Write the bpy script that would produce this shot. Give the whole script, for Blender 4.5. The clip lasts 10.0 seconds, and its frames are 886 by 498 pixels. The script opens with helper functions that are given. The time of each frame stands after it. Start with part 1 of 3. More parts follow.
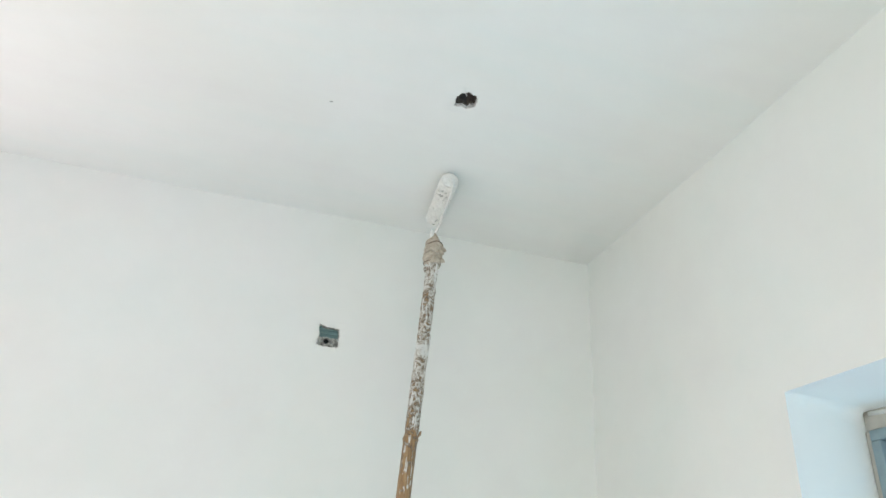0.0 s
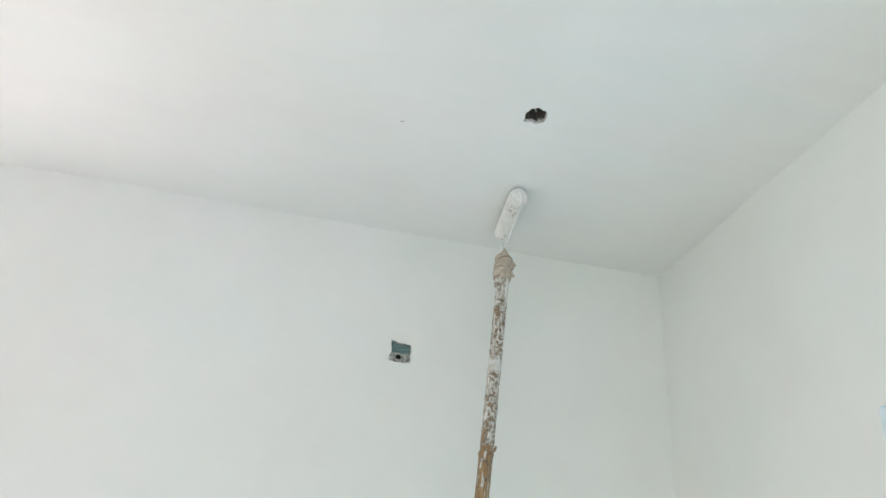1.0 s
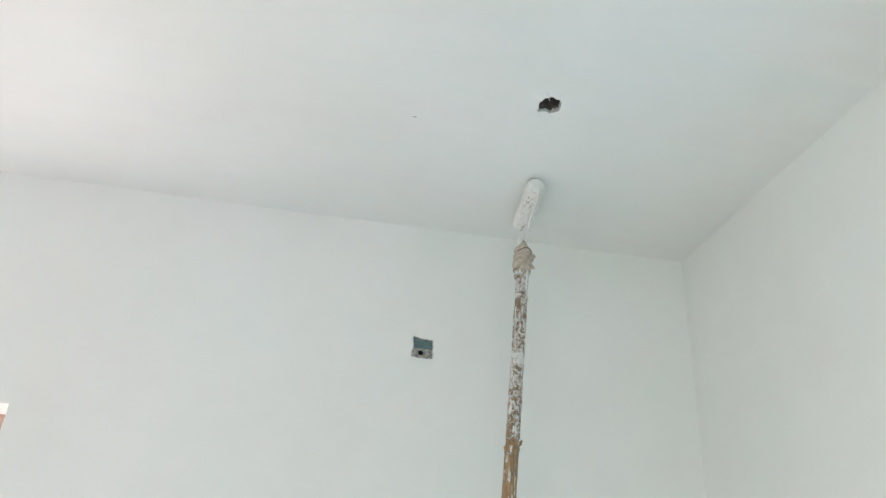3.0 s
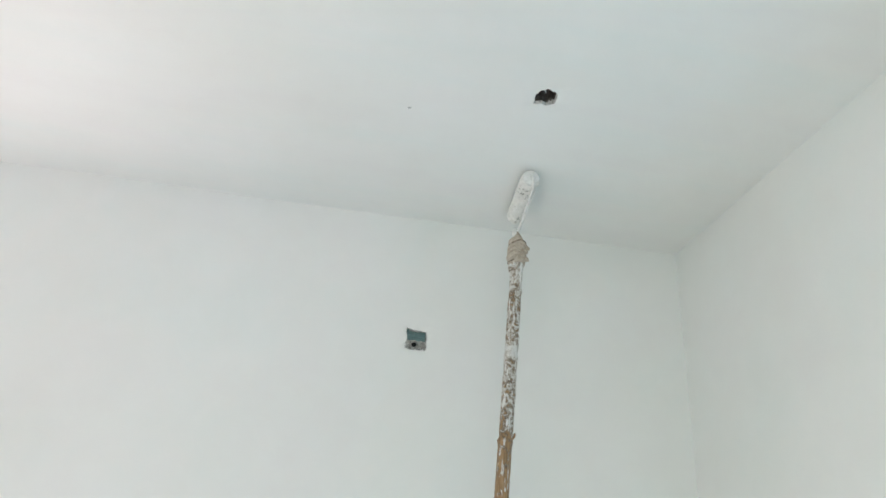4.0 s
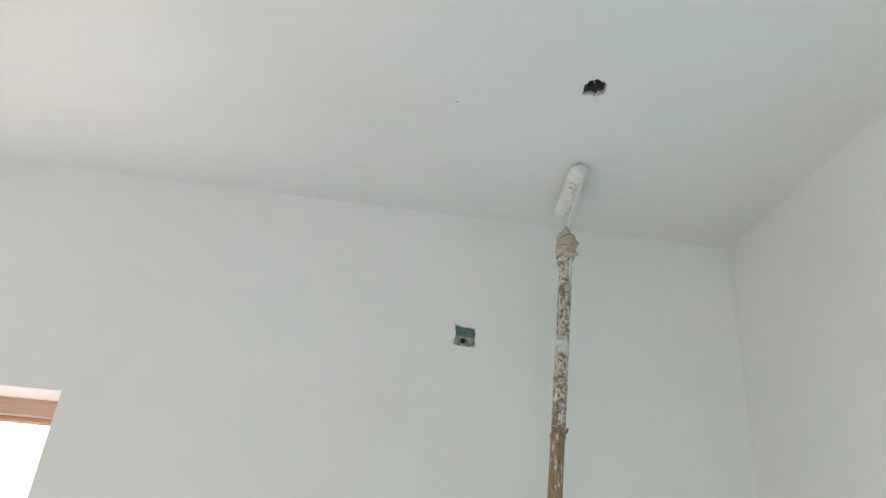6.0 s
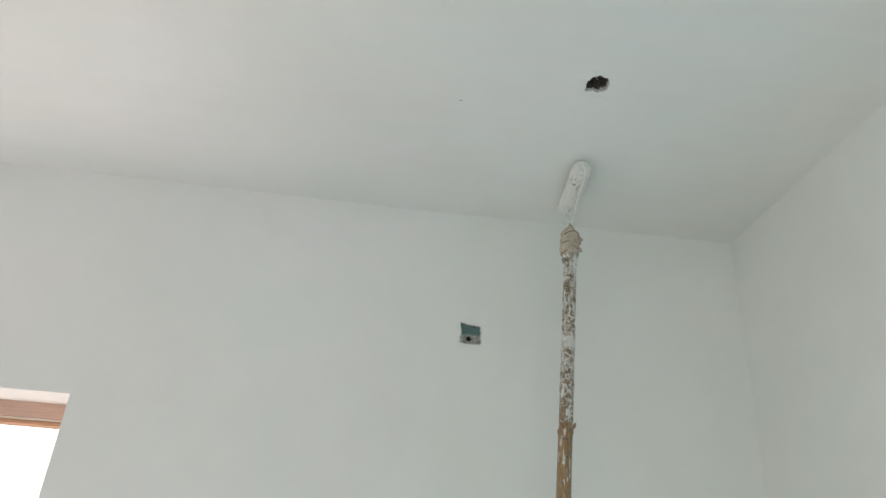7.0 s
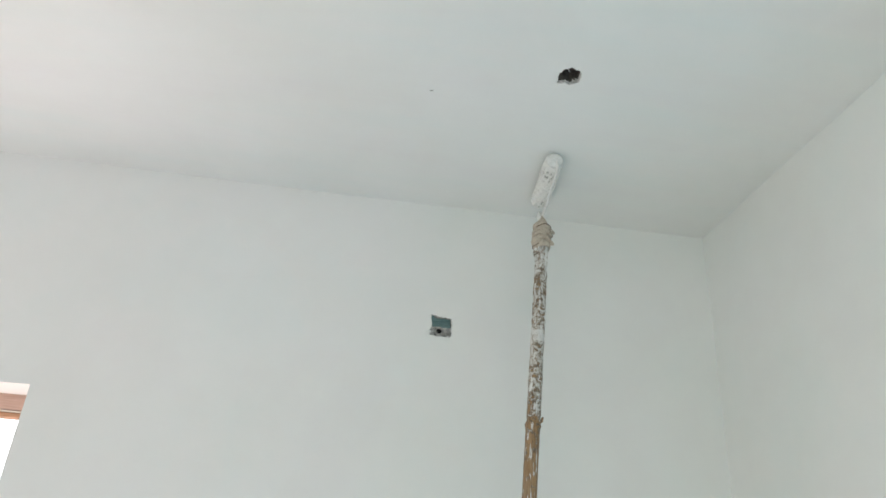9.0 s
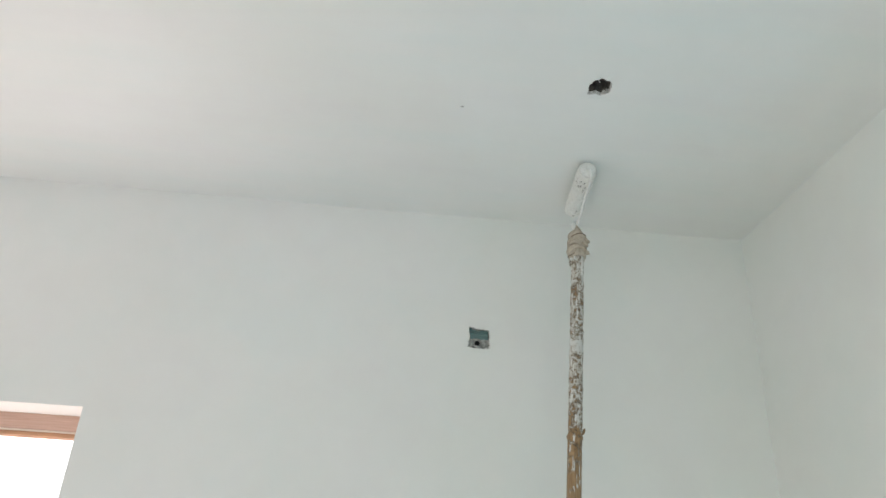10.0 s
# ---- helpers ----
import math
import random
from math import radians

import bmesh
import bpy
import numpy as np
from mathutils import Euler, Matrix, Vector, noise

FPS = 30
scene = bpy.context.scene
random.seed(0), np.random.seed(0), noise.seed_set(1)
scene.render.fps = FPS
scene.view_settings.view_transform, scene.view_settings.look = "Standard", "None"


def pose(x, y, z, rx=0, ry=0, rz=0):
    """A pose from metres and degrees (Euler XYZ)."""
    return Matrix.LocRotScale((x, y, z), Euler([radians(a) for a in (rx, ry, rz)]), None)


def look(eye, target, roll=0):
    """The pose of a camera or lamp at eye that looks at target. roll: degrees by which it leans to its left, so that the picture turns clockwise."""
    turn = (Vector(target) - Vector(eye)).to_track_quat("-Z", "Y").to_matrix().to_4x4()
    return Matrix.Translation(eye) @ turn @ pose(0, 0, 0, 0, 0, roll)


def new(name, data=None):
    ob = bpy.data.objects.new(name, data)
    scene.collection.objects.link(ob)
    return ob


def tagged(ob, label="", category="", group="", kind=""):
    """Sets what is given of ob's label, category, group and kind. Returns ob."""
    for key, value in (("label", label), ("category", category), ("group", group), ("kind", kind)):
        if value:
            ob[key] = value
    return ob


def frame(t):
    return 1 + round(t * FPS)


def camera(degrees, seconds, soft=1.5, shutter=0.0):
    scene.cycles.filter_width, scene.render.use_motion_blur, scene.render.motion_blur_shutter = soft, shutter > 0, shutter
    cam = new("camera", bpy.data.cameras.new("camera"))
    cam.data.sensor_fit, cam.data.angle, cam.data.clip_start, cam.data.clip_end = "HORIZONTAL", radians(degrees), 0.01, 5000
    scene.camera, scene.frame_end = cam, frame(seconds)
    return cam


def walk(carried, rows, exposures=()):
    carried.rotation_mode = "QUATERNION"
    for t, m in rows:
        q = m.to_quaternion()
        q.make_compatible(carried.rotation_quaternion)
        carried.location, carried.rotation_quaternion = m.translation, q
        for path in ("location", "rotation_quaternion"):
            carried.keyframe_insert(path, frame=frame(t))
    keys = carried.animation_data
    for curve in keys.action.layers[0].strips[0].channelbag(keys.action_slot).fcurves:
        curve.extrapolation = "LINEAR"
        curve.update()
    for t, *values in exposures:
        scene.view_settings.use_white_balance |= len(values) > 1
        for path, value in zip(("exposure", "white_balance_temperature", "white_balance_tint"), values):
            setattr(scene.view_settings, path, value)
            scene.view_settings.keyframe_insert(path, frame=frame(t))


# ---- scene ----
cam = camera(65.0, 10.0)
EXPOSURES = [(0, 0.49, 6590, 11.9), (1, 0.33, 6570, 11.5), (2.5, 0.27, 6570, 11.4), (4.5, 0.3, 6530, 11.2), (5.5, 0.09, 6670, 10.7),
             (7.0, -0.13, 6740, 10.2), (7.5, -0.12, 6730, 10.4), (8.5, 0.17, 6570, 11.0), (9.5, 0.07, 6640, 10.8), (10, 0.06, 6670, 10.5)]
SKY, DOOR_W, INNER_W, WEST_W, SOUTH_W, EAST_W = 0.15, 9.5, 6.3, 5.5, 24.9, 6.3
PATH = [
    (0, (0.088, 0.312, 1.629), (0.5449, 2.0335, 2.5387), 3.90),
    (0.2, (0.074, 0.312, 1.627), (0.5011, 2.0330, 2.5523), 4.26),
    (0.5, (0.054, 0.312, 1.624), (0.4350, 2.0369, 2.5619), 4.80),
    (0.7, (0.050, 0.311, 1.623), (0.3865, 2.0400, 2.5695), 5.01),
    (1, (0.043, 0.309, 1.621), (0.3380, 2.0517, 2.5569), 5.30),
    (1.2, (0.038, 0.309, 1.623), (0.3206, 2.0537, 2.5584), 5.00),
    (1.5, (0.031, 0.308, 1.626), (0.3170, 2.0538, 2.5589), 4.90),
    (1.7, (0.033, 0.306, 1.627), (0.3208, 2.0541, 2.5562), 4.80),
    (2, (0.037, 0.304, 1.629), (0.3039, 2.0572, 2.5536), 5.20),
    (2.2, (0.044, 0.309, 1.630), (0.2906, 2.0682, 2.5495), 5.26),
    (2.5, (0.054, 0.317, 1.632), (0.2899, 2.0845, 2.5377), 4.90),
    (2.7, (0.054, 0.315, 1.635), (0.2980, 2.0844, 2.5353), 4.54),
    (3, (0.053, 0.313, 1.639), (0.2910, 2.0797, 2.5458), 4.00),
    (3.2, (0.052, 0.314, 1.644), (0.2869, 2.0906, 2.5312), 4.07),
    (4.3, (0.044, 0.318, 1.670), (0.3173, 2.1002, 2.5361), 3.88),
    (4.5, (0.043, 0.319, 1.675), (0.3029, 2.1065, 2.5337), 4.10),
    (4.7, (0.042, 0.321, 1.668), (0.2975, 2.1122, 2.5212), 3.93),
    (5, (0.040, 0.325, 1.658), (0.2610, 2.1161, 2.5200), 4.50),
    (5.2, (0.040, 0.330, 1.650), (0.2293, 2.1275, 2.5060), 4.81),
    (5.5, (0.041, 0.337, 1.638), (0.2190, 2.1343, 2.4971), 5.00),
    (5.7, (0.036, 0.337, 1.634), (0.1996, 2.1296, 2.5064), 5.03),
    (6.8, (0.006, 0.340, 1.611), (0.1460, 2.1255, 2.5012), 4.50),
    (7, (0.008, 0.337, 1.609), (0.1621, 2.1207, 2.5004), 4.00),
    (7.2, (0.012, 0.340, 1.608), (0.1719, 2.1242, 2.4972), 4.14),
    (7.5, (0.017, 0.344, 1.607), (0.1831, 2.1257, 2.5003), 4.20),
    (7.7, (0.021, 0.345, 1.610), (0.2025, 2.1215, 2.5101), 4.09),
    (8, (0.027, 0.346, 1.614), (0.2260, 2.1250, 2.5060), 4.10),
    (8.2, (0.033, 0.346, 1.617), (0.2387, 2.1264, 2.5052), 3.86),
    (8.5, (0.041, 0.347, 1.621), (0.2400, 2.1363, 2.4921), 4.20),
    (8.7, (0.042, 0.347, 1.625), (0.2472, 2.1411, 2.4839), 3.92),
    (9, (0.044, 0.346, 1.631), (0.2510, 2.1383, 2.4941), 3.90),
    (9.2, (0.041, 0.342, 1.636), (0.2405, 2.1317, 2.5068), 3.76),
    (9.5, (0.037, 0.337, 1.643), (0.2080, 2.1302, 2.5121), 3.80),
    (9.7, (0.035, 0.331, 1.649), (0.1896, 2.1173, 2.5341), 3.31),
    (10, (0.033, 0.321, 1.657), (0.1450, 2.1222, 2.5191), 3.30),
]
walk(cam, [(t, look(eye, target, roll)) for t, eye, target, roll in PATH],
     exposures=EXPOSURES)

# ---- room sizes ----
Z, Y, X = 2.78, 2.40, 1.20          # ceiling height, north wall, east wall
WEST, SOUTH = -2.40, -1.50
THICK = 0.24
DOOR = (-1.745, -0.845, 0.0, 2.056)  # west and east jamb, sill, head
EWIN = (0.230, 1.532, 0.95, 2.085)   # south and north jamb, sill, head of the east window
WWIN = (1.25, 2.25, 0.90, 2.22)      # the same of the west window
ADDED_SWIN = (-2.15, 1.10, 0.12, 2.36)     # west and east jamb, sill, head of an unseen south opening added for fill light
HOLE = (0.4815, 1.668)                # chiselled lamp outlet in the ceiling
BOX = (0.293, 2.3525)                 # chiselled outlet in the north wall

# ---- world and lights ----
world = bpy.data.worlds.new("world")
scene.world = world
world.use_nodes = True
wn = world.node_tree
sky = wn.nodes.new("ShaderNodeTexSky")
sky.sky_type, sky.sun_disc = "NISHITA", False
sky.sun_elevation, sky.sun_rotation = radians(52), radians(-70)
wn.links.new(sky.outputs[0], wn.nodes["Background"].inputs[0])
wn.nodes["Background"].inputs[1].default_value = SKY

sun_data = bpy.data.lights.new("sun", "SUN")
sun_data.energy, sun_data.angle, sun_data.color = 4.0, radians(0.5), (1, 0.95, 0.88)
sun = new("sun", sun_data)
sun.matrix_world = look((-6, 2.2, 8), (0, 0, 0))


def opening_light(name, where, target, width, height, watts, colour):
    data = bpy.data.lights.new(name, "AREA")
    data.shape, data.size, data.size_y = "RECTANGLE", width, height
    data.energy, data.color = watts, colour
    ob = new(name, data)
    ob.matrix_world = look(where, target)
    return ob


opening_light("door_daylight", (-1.30, 2.85, 0.72), (-1.30, 2.15, 1.42), 0.92, 1.2, DOOR_W, (1.0, 0.865, 0.825))
opening_light("doorway_daylight", (-1.30, Y + 0.12, 0.80), (-0.88, Y - 0.88, 1.10), 0.80, 1.45, INNER_W, (0.97, 0.96, 0.95))
opening_light("west_window_daylight", (WEST - 0.20, 1.75, 1.56), (0, 1.72, 1.72), 0.98, 1.28, WEST_W, (0.90, 1.0, 0.97))
# added fill from behind the camera, evens out the north wall
opening_light("south_fill_light", (-0.50, SOUTH - 0.20, 1.26), (0.50, 1.5, 0.0), 3.1, 2.1, SOUTH_W, (0.865, 1.0, 0.96))
opening_light("east_window_daylight", (X + 0.50, 0.80, 0.98), (X + 0.12, 1.25, 2.05), 1.2, 0.6, EAST_W, (0.30, 0.69, 1.0))


# ---- materials ----
def material(name, rough=0.6, metal=0.0):
    m = bpy.data.materials.new(name)
    m.use_nodes = True
    b = m.node_tree.nodes["Principled BSDF"]
    b.inputs["Roughness"].default_value, b.inputs["Metallic"].default_value = rough, metal
    return m, m.node_tree, b


def noise_node(tree, scale, detail=4.0, rough=0.55, stretch=None, distortion=0.0):
    c = tree.nodes.new("ShaderNodeTexCoord")
    n = tree.nodes.new("ShaderNodeTexNoise")
    n.inputs["Scale"].default_value, n.inputs["Detail"].default_value = scale, detail
    n.inputs["Roughness"].default_value, n.inputs["Distortion"].default_value = rough, distortion
    if stretch:
        mp = tree.nodes.new("ShaderNodeMapping")
        mp.inputs["Scale"].default_value = stretch
        tree.links.new(c.outputs["Object"], mp.inputs[0])
        tree.links.new(mp.outputs[0], n.inputs["Vector"])
    else:
        tree.links.new(c.outputs["Object"], n.inputs["Vector"])
    return n.outputs["Fac"]


def ramp(tree, fac, stops):
    r = tree.nodes.new("ShaderNodeValToRGB")
    el = r.color_ramp.elements
    el[0].position, el[0].color = stops[0][0], (*stops[0][1], 1)
    el[1].position, el[1].color = stops[-1][0], (*stops[-1][1], 1)
    for p, c in stops[1:-1]:
        el.new(p).color = (*c, 1)
    tree.links.new(fac, r.inputs[0])
    return r.outputs[0]


def mix(tree, fac, a, b):
    n = tree.nodes.new("ShaderNodeMix")
    n.data_type = "RGBA"
    tree.links.new(fac, n.inputs[0])
    for socket, v in ((n.inputs[6], a), (n.inputs[7], b)):
        if isinstance(v, tuple):
            socket.default_value = (*v, 1)
        else:
            tree.links.new(v, socket)
    return n.outputs[2]


def calc(tree, op, a, b):
    n = tree.nodes.new("ShaderNodeMath")
    n.operation = op
    for socket, v in ((n.inputs[0], a), (n.inputs[1], b)):
        if isinstance(v, (int, float)):
            socket.default_value = v
        else:
            tree.links.new(v, socket)
    return n.outputs[0]


def bump(tree, bsdf, heights):
    """heights: (socket, distance in metres) added up."""
    last = None
    for h, d in heights:
        n = tree.nodes.new("ShaderNodeBump")
        n.inputs["Strength"].default_value, n.inputs["Distance"].default_value = 1.0, d
        tree.links.new(h, n.inputs["Height"])
        if last:
            tree.links.new(last, n.inputs["Normal"])
        last = n.outputs[0]
    tree.links.new(last, bsdf.inputs["Normal"])


def paint(name, colour, rough=0.55, stretch=None):
    """Rolled emulsion over hand-trowelled plaster."""
    m, t, b = material(name, rough)
    r, g, bl = colour
    cloud = noise_node(t, 1.7, 5, 0.6)
    base = ramp(t, cloud, [(0.3, (r * 0.968, g * 0.968, bl * 0.96)), (0.7, (r * 1.02, g * 1.02, bl * 1.03))])
    blot = ramp(t, noise_node(t, 3.1, 4, 0.6, stretch), [(0.32, (0.99, 0.974, 0.978)), (0.5, (1, 0.995, 0.99)), (0.68, (0.974, 0.992, 0.988))])
    # warm light in the west and cool in the east put into the colour: pinkish to greenish white, meeting in a ragged
    # edge
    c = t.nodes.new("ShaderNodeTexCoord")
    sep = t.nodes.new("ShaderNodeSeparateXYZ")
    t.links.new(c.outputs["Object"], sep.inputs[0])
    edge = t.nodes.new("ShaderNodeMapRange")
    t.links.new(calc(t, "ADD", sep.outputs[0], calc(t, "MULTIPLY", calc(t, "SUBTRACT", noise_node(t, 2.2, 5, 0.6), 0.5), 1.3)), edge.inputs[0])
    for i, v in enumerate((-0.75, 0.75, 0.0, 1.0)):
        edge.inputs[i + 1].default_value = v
    light_tint = mix(t, edge.outputs[0], (1.012, 0.990, 0.995), (0.984, 1.005, 0.990))
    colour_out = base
    for layer in (blot, light_tint):
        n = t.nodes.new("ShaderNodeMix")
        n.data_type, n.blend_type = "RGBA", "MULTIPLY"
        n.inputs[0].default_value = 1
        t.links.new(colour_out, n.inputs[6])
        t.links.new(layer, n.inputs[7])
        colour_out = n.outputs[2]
    t.links.new(colour_out, b.inputs["Base Color"])
    rr = ramp(t, noise_node(t, 5, 3, 0.5, stretch), [(0.3, (rough - 0.12,) * 3), (0.7, (rough + 0.12,) * 3)])
    t.links.new(rr, b.inputs["Roughness"])
    bump(t, b, [(noise_node(t, 5, 2), 0.0012), (noise_node(t, 240, 3), 0.00018)])
    return m


def rough_solid(name, dark, light, scale, depth, rough=0.85):
    m, t, b = material(name, rough)
    t.links.new(ramp(t, noise_node(t, scale, 6, 0.65), [(0.3, dark), (0.7, light)]), b.inputs["Base Color"])
    bump(t, b, [(noise_node(t, scale * 1.7, 5), depth)])
    return m


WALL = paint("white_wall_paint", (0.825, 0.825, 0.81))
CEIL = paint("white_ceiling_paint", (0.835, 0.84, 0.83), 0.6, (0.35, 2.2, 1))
PLASTER = rough_solid("broken_plaster", (0.36, 0.35, 0.33), (0.88, 0.87, 0.85), 190, 0.003)
CHIP = rough_solid("white_plaster_chip", (0.70, 0.69, 0.67), (0.88, 0.875, 0.86), 120, 0.0015)
CONCRETE = rough_solid("dark_concrete", (0.05, 0.042, 0.038), (0.22, 0.19, 0.165), 120, 0.003)
SCREED = rough_solid("floor_screed", (0.60, 0.55, 0.51), (0.72, 0.665, 0.62), 12, 0.002)
YARD = rough_solid("yard_concrete", (0.34, 0.32, 0.29), (0.50, 0.48, 0.44), 4, 0.004)
MORTAR = rough_solid("grey_mortar", (0.22, 0.21, 0.19), (0.86, 0.85, 0.82), 85, 0.003)
FILLER = rough_solid("beige_filler", (0.50, 0.475, 0.42), (0.58, 0.55, 0.495), 14, 0.0006)
TEAL = rough_solid("teal_plastic", (0.115, 0.20, 0.20), (0.20, 0.315, 0.31), 45, 0.0006, 0.5)
DARK = rough_solid("hollow_shade", (0.008, 0.008, 0.008), (0.02, 0.02, 0.02), 60, 0.001)
TAPE = rough_solid("beige_cloth_wrap", (0.38, 0.315, 0.245), (0.63, 0.56, 0.465), 90, 0.0015, 0.9)
FOLD_LINE = rough_solid("dark_fold_shade", (0.05, 0.03, 0.02), (0.16, 0.09, 0.05), 150, 0.0004, 0.6)
NAP = rough_solid("paint_soaked_nap", (0.76, 0.75, 0.71), (0.87, 0.865, 0.83), 90, 0.003, 0.5)
CLEFT_SHADE = rough_solid("grey_cleft_shade", (0.22, 0.22, 0.20), (0.46, 0.455, 0.42), 200, 0.002, 0.8)
COAT = rough_solid("paint_coated_steel", (0.66, 0.66, 0.63), (0.84, 0.84, 0.82), 90, 0.0008, 0.35)
COPPER = rough_solid("white_wire_sheath", (0.62, 0.62, 0.60), (0.80, 0.80, 0.78), 90, 0.0003, 0.4)


def alu():
    m, t, b = material("grey_blue_window_profile", 0.42)
    t.links.new(ramp(t, noise_node(t, 30, 3), [(0.3, (0.22, 0.30, 0.33)), (0.7, (0.28, 0.36, 0.385))]), b.inputs["Base Color"])
    bump(t, b, [(noise_node(t, 300, 2), 0.0001)])
    return m


def wood(name, dark, light):
    m, t, b = material(name, 0.45)
    grain = noise_node(t, 7, 6, 0.6, (1, 9, 22), 0.6)
    t.links.new(ramp(t, grain, [(0.3, dark), (0.7, light)]), b.inputs["Base Color"])
    bump(t, b, [(grain, 0.0008)])
    return m


def glass():
    m, t, b = material("window_glass", 0.02)
    b.inputs["Transmission Weight"].default_value, b.inputs["IOR"].default_value = 1.0, 1.45
    b.inputs["Base Color"].default_value = (0.93, 0.97, 0.97, 1)
    return m


def bamboo():
    """Tan bamboo; old wall paint crusted over it, thick near the roller and in drips further down."""
    m, t, b = material("paint_crusted_bamboo", 0.5)
    c = t.nodes.new("ShaderNodeTexCoord")
    sep = t.nodes.new("ShaderNodeSeparateXYZ")
    t.links.new(c.outputs["Object"], sep.inputs[0])
    z = sep.outputs[2]
    fibre = noise_node(t, 30, 5, 0.6, (9, 9, 0.35), 0.3)
    cane = ramp(t, fibre, [(0.25, (0.19, 0.105, 0.048)), (0.5, (0.33, 0.20, 0.095)), (0.8, (0.46, 0.31, 0.17))])
    stain = ramp(t, noise_node(t, 16, 4, 0.6, (1, 1, 0.5)), [(0.42, (0, 0, 0)), (0.62, (1, 1, 1))])
    cane = mix(t, calc(t, "MULTIPLY", stain, 0.45), cane, (0.24, 0.175, 0.12))
    # how thick the old paint sits, by height: drips low down, a smooth band, bare rubbed cane, a heavy crust at the joint
    height = t.nodes.new("ShaderNodeMapRange")
    t.links.new(z, height.inputs[0])
    for i, v in enumerate((1.70, 2.60, 0.0, 1.0)):
        height.inputs[i + 1].default_value = v
    share = ramp(t, height.outputs[0], [((h - 1.70) / 0.9, (c, c, c)) for h, c in (
        (1.70, 0.30), (1.88, 0.38), (2.00, 0.42), (2.06, 0.485), (2.20, 0.515), (2.235, 0.53), (2.25, 0.60), (2.275, 0.59),
        (2.295, 0.53), (2.37, 0.525), (2.395, 0.475), (2.435, 0.48), (2.46, 0.545), (2.60, 0.55))])
    flow = noise_node(t, 50, 8, 0.68, (1, 1, 1.1), 1.3)
    fleck = noise_node(t, 240, 4, 0.7, (1, 1, 0.9), 0.4)
    crust = calc(t, "ADD", calc(t, "MULTIPLY", flow, 0.80), calc(t, "MULTIPLY", fleck, 0.20))
    crust = calc(t, "ADD", crust, calc(t, "SUBTRACT", share, 0.5))
    skin = ramp(t, crust, [(0.44, (0.29, 0.195, 0.115)), (0.462, (0.10, 0.072, 0.05)), (0.480, (0.12, 0.09, 0.065)), (0.492, (0.34, 0.29, 0.23)), (0.54, (0.45, 0.41, 0.355)), (0.60, (0.67, 0.66, 0.635))])
    mask = ramp(t, crust, [(0.435, (0, 0, 0)), (0.46, (1, 1, 1))])
    drip = ramp(t, noise_node(t, 125, 5, 0.62, (1, 1, 0.17), 0.3), [(0.575, (0, 0, 0)), (0.61, (1, 1, 1))])
    drip = calc(t, "MULTIPLY", drip, calc(t, "GREATER_THAN", z, 1.82))
    painted = mix(t, drip, mix(t, mask, cane, skin), (0.70, 0.69, 0.66))
    t.links.new(painted, b.inputs["Base Color"])
    mask = calc(t, "MAXIMUM", mask, drip)
    bump(t, b, [(mask, 0.0018), (fibre, 0.0006), (noise_node(t, 140, 4), 0.0008)])
    return m


ALU, GLASS, BAMBOO = alu(), glass(), bamboo()
# brown wood made paler and pinker, the doorway's bloom put into its colour
WOOD = wood("bloom_lightened_brown_wood", (0.54, 0.33, 0.26), (0.66, 0.44, 0.36))
# pale colour of the highlight along the door head's lower edge
LIT_EDGE = wood("lit_edge_wood", (0.72, 0.58, 0.50), (0.82, 0.70, 0.62))
BEAD = wood("orange_brown_wood", (0.46, 0.22, 0.12), (0.58, 0.31, 0.18))


# ---- mesh helpers ----
def finish(ob, smooth=True):
    for p in ob.data.polygons:
        p.use_smooth = smooth
    return ob


def part(name, bm, mat, parent=None, label="", smooth=True):
    bmesh.ops.recalc_face_normals(bm, faces=bm.faces)
    me = bpy.data.meshes.new(name)
    bm.to_mesh(me)
    bm.free()
    for m in (mat if isinstance(mat, (list, tuple)) else (mat,)):
        me.materials.append(m)
    ob = new(name, me)
    finish(ob, smooth)
    if parent:
        ob.parent = parent
    if label:
        tagged(ob, label)
    return ob


def box(a, b, bevel=0.0, bm=None, segments=2):
    bm = bm or bmesh.new()
    made = bmesh.ops.create_cube(bm, size=1)["verts"]
    for v in made:
        v.co = [a[i] if v.co[i] < 0 else b[i] for i in range(3)]
    if bevel:
        edges = list({e for v in made for e in v.link_edges})
        bmesh.ops.bevel(bm, geom=edges, offset=bevel, segments=segments, affect="EDGES", profile=0.6)
    return bm


def tube(points, radii, sides=14, bm=None, ripple=0.0, seed=0.0, freq=60.0, caps=True):
    """A tube along points, its skin roughened by ripple metres."""
    bm = bm or bmesh.new()
    pts = [Vector(p) for p in points]
    rings, side = [], None
    for i, p in enumerate(pts):
        d = (pts[min(i + 1, len(pts) - 1)] - pts[max(i - 1, 0)]).normalized()
        if side is None:
            side = d.orthogonal().normalized()
        side = (side - d * side.dot(d)).normalized()
        other = d.cross(side)
        ring = []
        for k in range(sides):
            a = 2 * math.pi * k / sides
            out = side * math.cos(a) + other * math.sin(a)
            q = p + out * radii[i]
            if ripple:
                q = q + out * ripple * noise.noise(q * freq + Vector((seed, seed, seed)))
            ring.append(bm.verts.new(q))
        rings.append(ring)
    for r, s in zip(rings, rings[1:]):
        for k in range(sides):
            bm.faces.new((r[k], r[(k + 1) % sides], s[(k + 1) % sides], s[k]))
    if caps:
        bm.faces.new(rings[0][::-1])
        bm.faces.new(rings[-1])
    return bm


